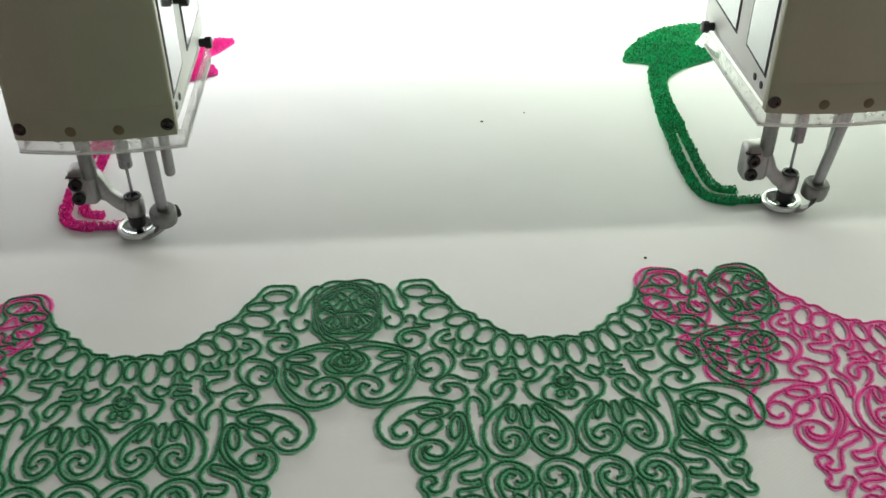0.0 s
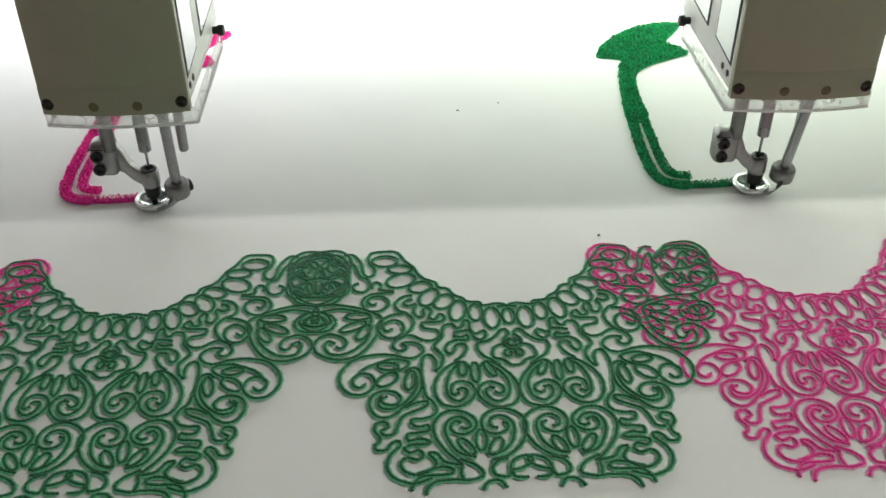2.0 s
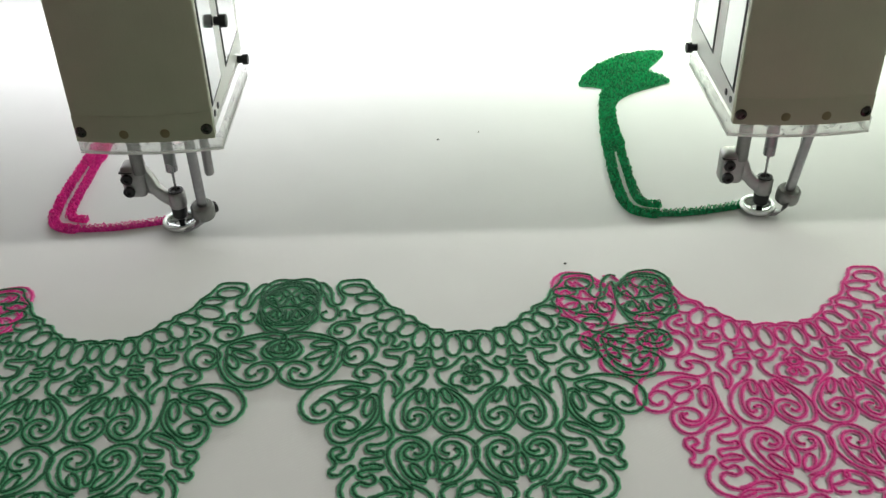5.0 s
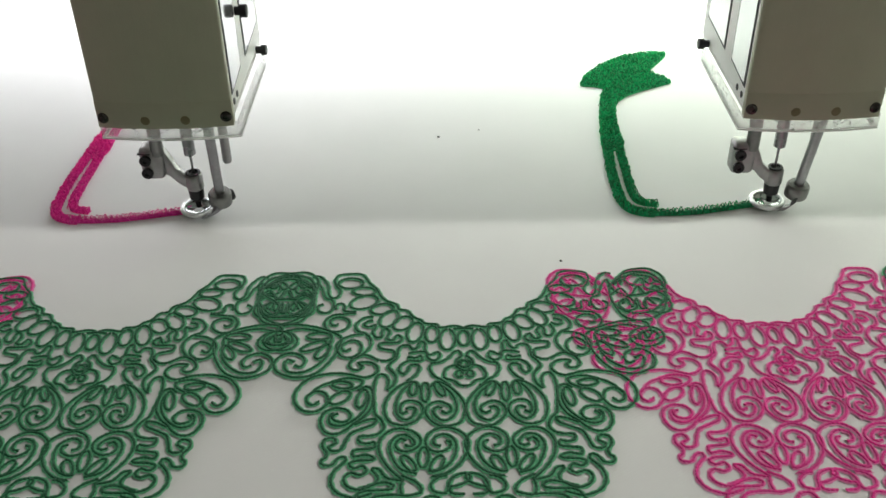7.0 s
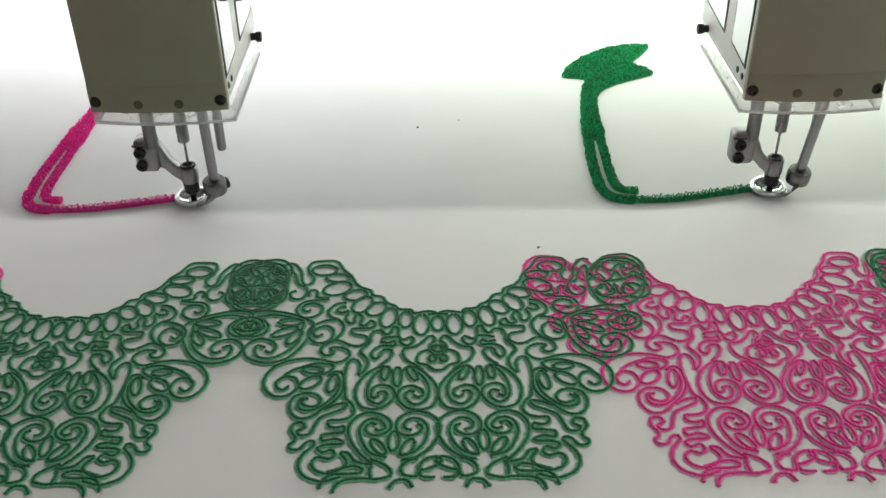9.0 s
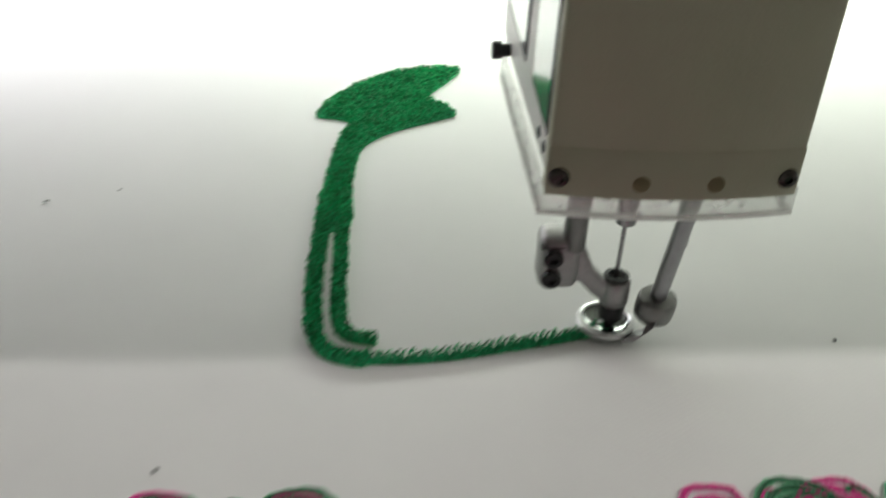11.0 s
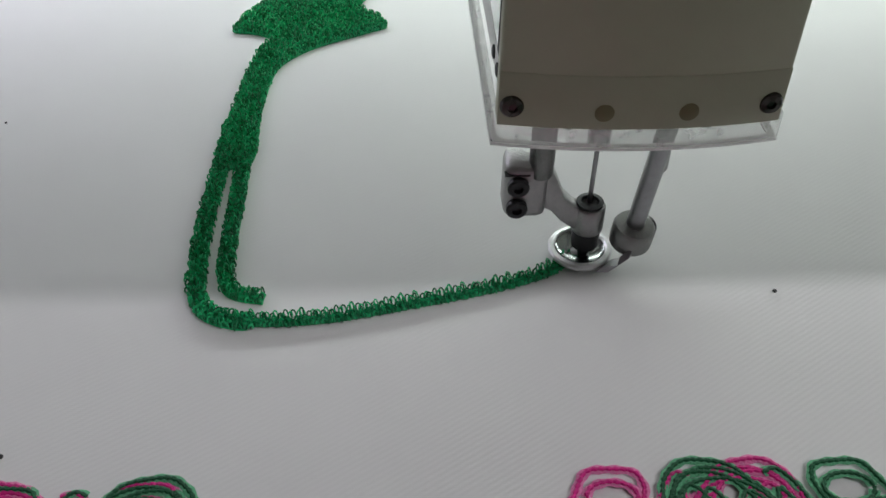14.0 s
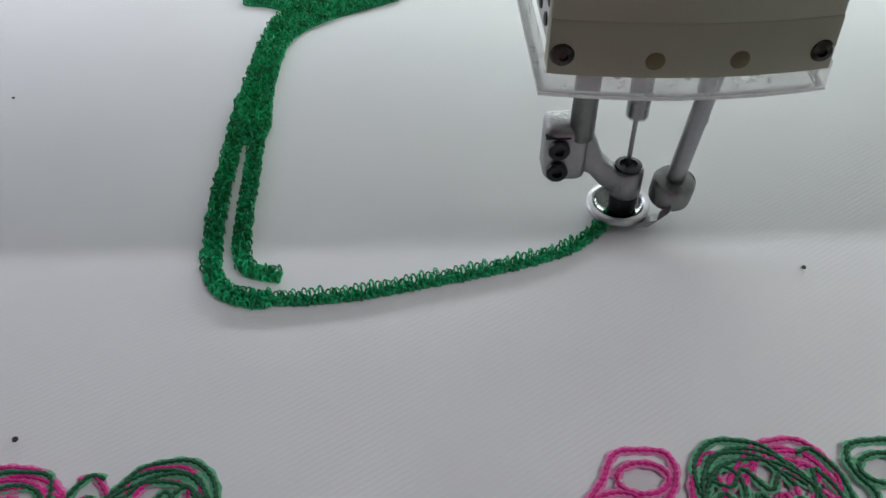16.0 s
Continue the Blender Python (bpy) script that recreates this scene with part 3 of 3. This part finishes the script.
def pile(x, mat, colour):
    """A looped-pile arrow: the filled head and stem, and two bands."""
    head, base_bm, bands = pile_meshes()
    base = part("arrow_base", base_bm, mat, cloth, colour + " looped pile arrow")
    base.location = (x - 0.0007, 0, -0.0009)
    tagged(part("arrow_nap", head, mat, base), kind="stuff")
    for bm, low in bands:
        b = part("band_base", low, mat, base)
        tagged(part("band_nap", bm, mat, b), kind="stuff")


pile(0.0025, GREEN_PILE, "green")
pile(-0.4, PINK_PILE, "pink")


def tuft_meshes():
    """Short lengths of newly sewn line, each with a few loops along its far edge."""
    rnd = random.Random(9)
    out = []
    for _ in range(9):
        bm = ribbon([(-1.8, 0), (0, 0), (1.8, 0)], 1.5, 0.5)
        for k in range(16):
            y = rnd.uniform(-1.9, 1.2)
            add_loop(bm, rnd.uniform(-1.5, 1.5), y, rnd.uniform(0, math.pi), rnd.uniform(1.8, 2.8), (rnd.uniform(-0.2, 0.2), rnd.uniform(-0.2, 0.2)), 0.75, 0.38)
        for k in (-0.85, 0.45):
            add_loop(bm, k + rnd.uniform(-0.3, 0.3), rnd.uniform(1.0, 1.7), rnd.uniform(-0.5, 0.5), rnd.uniform(3.0, 4.4), (rnd.uniform(-0.25, 0.25), rnd.uniform(0.1, 0.5)), rnd.uniform(0.65, 0.9), 0.36)
        out.append(bm)
    made = []
    for bm in out:
        ob = part("tuft", bm, GREEN_PILE)
        made.append(ob.data)
        bpy.data.objects.remove(ob)
    return made


TUFTS = []
TUFT_DATA = tuft_meshes()
# when the needle has come to each place along the seam: (x in mm, seconds)
PACE = [(-92.5, -3.0), (-56.5, -1.0), (-52.5, 0.2), (-31.5, 3.0), (-13.5, 5.5), (-2.5, 7.0), (3.5, 8.2), (16.5, 10.5), (26.5, 11.5), (30.5, 13.0), (39.5, 14.0), (43.5, 15.0), (50.5, 16.0), (61.5, 17.5)]


def sewn_at(x):
    for (x1, t1), (x2, t2) in zip(PACE, PACE[1:]):
        if x <= x2:
            return t1 + (t2 - t1) * (x - x1) / (x2 - x1)
    return 99.0


def seam(x0, mat):
    pts = smooth_path(SEAM, 2.6)
    for i, q in enumerate(pts):
        d = (pts[min(i + 1, len(pts) - 1)] - pts[max(i - 1, 0)]).normalized()
        ob = new("tuft", TUFT_DATA[(i * 5 + i // 9) % 9])
        ob.parent = cloth
        ob.material_slots[0].link = "OBJECT"
        ob.material_slots[0].material = mat
        TUFTS.append((ob, x0 + q.x / 1000, q.y / 1000, math.degrees(math.atan2(d.y, d.x)), sewn_at(q.x + 1.0)))


seam(0.0025, GREEN_PILE)
seam(-0.4, PINK_PILE)

# small ink marks
for x, y, r in ((0.1140, 0.0020, 0.0009), (-0.1500, -0.0622, 0.0010), (-0.2296, 0.1092, 0.0011), (-0.1973, 0.1200, 0.0006)):
    ob = part("ink_mark", lathe([(r, 0.0), (r * 0.9, 0.0004)], pose(x, y, 0.0), 8), MARK, cloth, "small black ink mark")


# ---- the sewing heads ----
def cover_outline(y_side, y_mid, x0, x1, y_back, n=14):
    """A slab whose front bows towards the worker."""
    front = [(x0 + (x1 - x0) * k / n, y_side + (y_mid - y_side) * (1 - (2 * k / n - 1) ** 2)) for k in range(n + 1)]
    return front + [(x1, y_back), (x0, y_back)]


def ring(prof, seg=44):
    """A turned ring round the needle from a closed profile of (radius, height)."""
    bm = bmesh.new()
    loops = [[bm.verts.new((0.0017 + r * math.cos(a), 0.004 + r * math.sin(a), 0.0022 + z)) for r, z in prof] for a in [2 * math.pi * k / seg for k in range(seg)]]
    for k in range(seg):
        a, b = loops[k], loops[(k + 1) % seg]
        for j in range(len(prof)):
            bm.faces.new((a[j], b[j], b[(j + 1) % len(prof)], a[(j + 1) % len(prof)]))
    bmesh.ops.recalc_face_normals(bm, faces=bm.faces[:])
    return bm


def sewing_head(x):
    h = new("sewing_head")
    tagged(h, "beige and white embroidery head with a clear acrylic guard", "sewing head", group="row of sewing heads")
    part("case", box((-0.0375, -0.030, 0.0925), (0.0440, 0.088, 0.47), 0.002), WHITE_PAINT, h, "white painted case")
    front = part("front_cover", prism(cover_outline(-0.0359, -0.0398, -0.0388, 0.0454, -0.0302), 0.0893, 0.468, bevel=0.0012), PAINT, h, "dull beige-grey front cover")
    # the lower strip of the cover stands a little proud
    part("cover_strip", prism(cover_outline(-0.03605, -0.03995, -0.0387, 0.0453, -0.0345), 0.0890, 0.1068, bevel=0.0002), PAINT, front)
    for sx in (-0.0346, 0.0410):
        m = pose(sx, -0.0362, 0.0956, 90, 0, 0)
        s = part("screw", lathe([(0.0037, -0.0006), (0.0037, 0.0006), (0.0030, 0.0016), (0.0014, 0.0020), (0.0012, 0.0012)], m), SCREW, front, "domed dark steel screw")
    for sx in (-0.0081, 0.0164):
        part("plug", lathe([(0.0030, -0.001), (0.0030, 0.0004), (0.0026, 0.0007)], pose(sx, -0.0392, 0.0947, 90, 0, 0)), YELLOW, front, "yellowed plastic plug")
    outer = cover_outline(-0.0322, -0.0366, -0.0398, 0.0483, 0.074)
    inner = cover_outline(-0.0298, -0.0342, -0.0375, 0.0460, 0.074)
    nf = len(outer) - 2
    wall = [outer[-1]] + outer[:nf] + [outer[nf]] + [inner[nf]] + inner[:nf][::-1] + [inner[-1]]
    part("guard", prism(wall, 0.0800, 0.0891, bevel=0.0005), ACRYLIC, h, "clear acrylic finger guard")
    # white strip that paints the bright light-carrying rim of the guard
    part("guard_edge", prism(wall, 0.0789, 0.0799), EDGE, h, "lower edge of the guard, whitened as if light-filled")
    part("base_plate", box((-0.0366, -0.0290, 0.0895), (0.0436, 0.088, 0.0922), 0.0008), WHITE_PAINT, h)
    for sign, xs in ((-1, -0.0375), (1, 0.0440)):
        for y0, y1, z0, cut in ((-0.0235, 0.008, 0.1068, 0.003), (0.029, 0.075, 0.1095, 0.003)):
            pts = [(y0, z0), (y1, z0 + cut), (y1, 0.44), (y0, 0.44)]
            m = Matrix(((0, 0, sign, xs), (1, 0, 0, 0), (0, 1, 0, 0), (0, 0, 0, 1)))
            gasket = part("gasket", prism([(y0 - 0.0018, z0 - 0.0022), (y1 + 0.0018, z0 + cut - 0.0016), (y1 + 0.0018, 0.441), (y0 - 0.0018, 0.441)], -0.0005, 0.0004, m), RUBBER, h, "black rubber gasket")
            part("side_panel", prism(pts, 0.0002, 0.0007, m), PANEL, gasket, "glossy grey side panel")
        part("cover_gap", box((xs + sign * 0.0001 - 0.0004, -0.0306, 0.105), (xs + sign * 0.0001 + 0.0004, -0.0297, 0.46)), RUBBER, h)
        for y in (-0.0215, -0.0110):
            part("side_screw", lathe([(0.0022, -0.0005), (0.0022, 0.0005), (0.0012, 0.0008)], pose(xs, y, 0.0985, 0, 90 * sign, 0), 14), BLACK, h)
        part("knob", lathe([(0.0026, 0.0), (0.0026, 0.0035), (0.0037, 0.0037), (0.0037, 0.0072), (0.003, 0.0076)], pose(xs, 0.067, 0.0945, 0, 90 * sign, 0), 18), BLACK, h, "black knurled knob")
    part("knob", lathe([(0.0028, 0.0), (0.0028, 0.003), (0.0042, 0.0032), (0.0042, 0.0075), (0.0034, 0.008)], pose(0.0440, 0.016, 0.143, 0, 90, 0), 18), BLACK, h, "black knurled knob")
    # the bars under the plate
    part("foot_bar", lathe([(0.0034, 0.0), (0.0034, 0.081)], pose(0.0198, -0.0002, 0.0165, 10.5, 2.0, 0), 20), STEEL, h, "round steel presser bar")
    part("stub_bar", lathe([(0.0026, 0.0), (0.0032, 0.0012), (0.0032, 0.062)], pose(0.0268, 0.0065, 0.039), 18), CAST, h, "short round steel bar")
    # clamp and ring foot
    clamp = part("clamp", lathe([(0.0060, -0.0046), (0.0078, -0.0034), (0.0080, -0.001), (0.0080, 0.0044), (0.0070, 0.0060), (0.0046, 0.0064)], pose(0.0196, 0.0, 0.0136, 10, 2, 0), 22), CLAMP, h, "dull cast clamp")
    part("clamp_screw", lathe([(0.0042, 0.0), (0.0042, 0.004), (0.0034, 0.005), (0.0022, 0.005), (0.002, 0.0025)], pose(0.0236, 0.003, 0.0136, 0, 84, 32), 16), BLACK, clamp, "black clamp screw")
    bm = bmesh.new()
    sweep = [(0.0198, -0.0042, 0.0115), (0.0182, -0.0060, 0.0075), (0.0146, -0.0066, 0.0048), (0.0090, -0.0058, 0.0034)]
    rings = []
    for k, (a, b, c) in enumerate(sweep):
        w, t = 0.0046 - 0.0005 * k, 0.0022 - 0.0003 * k
        rings.append([bm.verts.new((a + w * ca * 0.7 + t * cb, b + w * ca * 0.7, c + t * cb)) for ca, cb in ((-1, -1), (1, -1), (1, 1), (-1, 1))])
    for a, b in zip(rings, rings[1:]):
        for k in range(4):
            bm.faces.new((a[k], a[(k + 1) % 4], b[(k + 1) % 4], b[k]))
    bm.faces.new(rings[0])
    bm.faces.new(rings[-1][::-1])
    bmesh.ops.recalc_face_normals(bm, faces=bm.faces[:])
    part("foot_arm", bm, STEEL, clamp)
    rim = ring([(0.0096, 0.0004), (0.0096, 0.0026), (0.0102, 0.0032), (0.0116, 0.0030), (0.0122, 0.0022), (0.0120, 0.0008), (0.0108, -0.0004)])
    foot = part("ring_foot", rim, FOOT, h, "polished dish-shaped ring of the presser foot")
    part("dish", ring([(0.0036, -0.0006), (0.0036, 0.0), (0.0078, 0.0005), (0.0095, 0.0022), (0.0095, 0.0012), (0.0080, -0.0004)]), DISH, foot, "steel bowl of the foot, darkened for its reflections")
    # needle bar: moves up and down
    bar = part("needle_bar", lathe([(0.0024, 0.0), (0.0040, 0.0012), (0.0040, 0.060)], pose(0.0028, 0.004, 0.043), 20), STEEL, h, "round steel needle bar")
    part("needle", lathe([(0.0003, -0.0), (0.0009, 0.006), (0.0009, 0.038)], pose(0.0028, 0.004, 0.008), 10), STEEL, bar)
    # the guide arm with its nipple: moves up and down
    arm = part("guide_arm", box((-0.0300, -0.0045, 0.0285), (-0.0145, 0.0095, 0.0525), 0.0035, 3), CAST, h, "cast steel guide arm")
    part("arm_bar", lathe([(0.0040, 0.0), (0.0044, 0.0006), (0.0044, 0.049)], pose(-0.0174, -0.0012, 0.0465), 22), CLAMP, arm, "dark round steel bar")
    part("arm_web", prism([(-0.016, 0.0500), (-0.0130, 0.0475), (-0.0105, 0.0425), (-0.0075, 0.0350), (-0.003, 0.0302), (0.002, 0.0283), (0.004, 0.0283), (0.004, 0.0188), (-0.002, 0.0190),
                           (-0.008, 0.0236), (-0.0125, 0.0290), (-0.016, 0.0305)], -0.0035, 0.0035, Matrix(((1, 0, 0, 0), (0, 0, -1, 0.003), (0, 1, 0, 0), (0, 0, 0, 1))), bevel=0.0012), CAST, arm)
    part("slit", box((-0.0303, -0.0048, 0.0482), (-0.0215, -0.002, 0.0488)), RUBBER, arm)
    for z in (0.0440, 0.0345):
        part("bolt", lathe([(0.0039, 0.0), (0.0039, 0.0020), (0.0033, 0.0026), (0.0018, 0.0026), (0.0016, 0.0012)], pose(-0.0255, -0.0043, z, 90, 0, 0), 18), BLACK, arm, "black socket bolt")
    collar_ = part("collar", lathe([(0.0054, 0.0), (0.0060, 0.001), (0.0060, 0.0110), (0.0054, 0.0120), (0.0034, 0.0120), (0.0030, 0.0085)], pose(0.0028, 0.003, 0.0175), 24), CAST, arm, "cast collar round the needle")
    part("collar_lip", lathe([(0.0050, 0.0), (0.0050, 0.0014), (0.0034, 0.0016), (0.003, 0.0006)], pose(0.0028, 0.003, 0.0291), 24), BLACK, collar_)
    part("nipple", lathe([(0.0018, 0.0), (0.0022, 0.005), (0.0050, 0.0075), (0.0054, 0.0155)], pose(0.0028, 0.003, 0.0025), 22), BLACK, arm, "black tapered nipple")
    h.location = (x, -0.0012, 0)
    return h


right_head = sewing_head(-0.0006)
left_head = copy_thing(right_head, pose(-0.4006, -0.0012, 0))


def child(ob, name):
    return [c for c in ob.children if c.name.split(".")[0] == name][0]


# ---- what moves ----
def motions():
    walk(cloth, [
        (0.0, pose(0.0534, 0.0165, 0)),
        (0.5, pose(0.0488, 0.0113, 0)),
        (1.0, pose(0.0409, 0.0120, 0)),
        (1.5, pose(0.0385, 0.0152, 0)),
        (2.0, pose(0.0391, 0.0149, 0)),
        (2.5, pose(0.0362, 0.0101, 0)),
        (3.0, pose(0.0280, 0.0075, 0)),
        (5.5, pose(0.0101, 0.0072, 0)),
        (6.0, pose(0.0117, 0.0070, 0)),
        (6.5, pose(0.0074, -0.0002, 0)),
        (7.0, pose(0.0000, -0.0000, 0)),
        (7.5, pose(0.0000, 0.0049, 0)),
        (8.0, pose(-0.0009, 0.0029, 0)),
        (8.2, pose(-0.0067, 0.0032, 0)),
        (10.3, pose(-0.0163, -0.0074, 0)),
        (10.5, pose(-0.0149, -0.0041, 0)),
        (11.0, pose(-0.0183, -0.0090, 0)),
        (11.5, pose(-0.0284, -0.0137, 0)),
        (12.0, pose(-0.0306, -0.0108, 0)),
        (12.5, pose(-0.0307, -0.0103, 0)),
        (13.0, pose(-0.0304, -0.0137, 0)),
        (13.5, pose(-0.0364, -0.0194, 0)),
        (14.0, pose(-0.0428, -0.0213, 0)),
        (14.5, pose(-0.0433, -0.0190, 0)),
        (15.0, pose(-0.0455, -0.0215, 0)),
        (15.5, pose(-0.0446, -0.0270, 0)),
        (16.0, pose(-0.0504, -0.0326, 0)),
    ])
    for ob, x, y, turn, t in TUFTS:
        low, high = pose(x, y, -0.012, 0, 0, turn), pose(x, y, -0.0009, 0, 0, turn)
        if t <= 0:
            rows = [(0.0, high), (16.0, high)]
        elif t >= 15.9:
            rows = [(0.0, low), (16.0, low)]
        else:
            rows = [(0.0, low)] + ([(t - 0.1, low)] if t > 0.15 else []) + [(t, high), (16.0, high)]
        walk(ob, rows)
    # heights of the guide arm and of the needle bar, in millimetres, every half second
    arm_mm = [-2, -1, 0, -2, -1, -1, -3, 0, -1, 0, 0, -1, -1, 1, 4, 0, 0, -1, 0, -1, 0, 1, 0, -1, -1, -1, 1, -1, 0, -3, -2, -3, -4]
    bar_mm = [3, -2, 3, 1, -3, 4, 1, 2, -1, 2, 0, 4, -4, 5, 3, -4, 4, 0, 3, -2, 1, 1, 8, -3, 7, 4, -4, 9, 8, -2, 8, -2, 1]
    for head, shift in ((right_head, -2.8), (left_head, -1.0)):
        bar, arm = child(head, "needle_bar"), child(head, "guide_arm")
        arm_rows, bar_rows = [], []
        for k, (a, b) in enumerate(zip(arm_mm, bar_mm)):
            arm_rows.append((k / 2, pose(0, 0, (a + shift) / 1000)))
            bar_rows.append((k / 2, pose(0, 0, b / 1000)))
            if k < 32:
                # four strokes between the held times
                for j in range(1, 5):
                    arm_rows.append((k / 2 + j / 10, pose(0, 0, (a + shift + 2.0 * math.sin(2.4 * j + k)) / 1000)))
                    bar_rows.append((k / 2 + j / 10, pose(0, 0, (b + (3.0 if j % 2 else -2.0)) / 1000)))
        walk(arm, arm_rows)
        walk(bar, bar_rows)


motions()
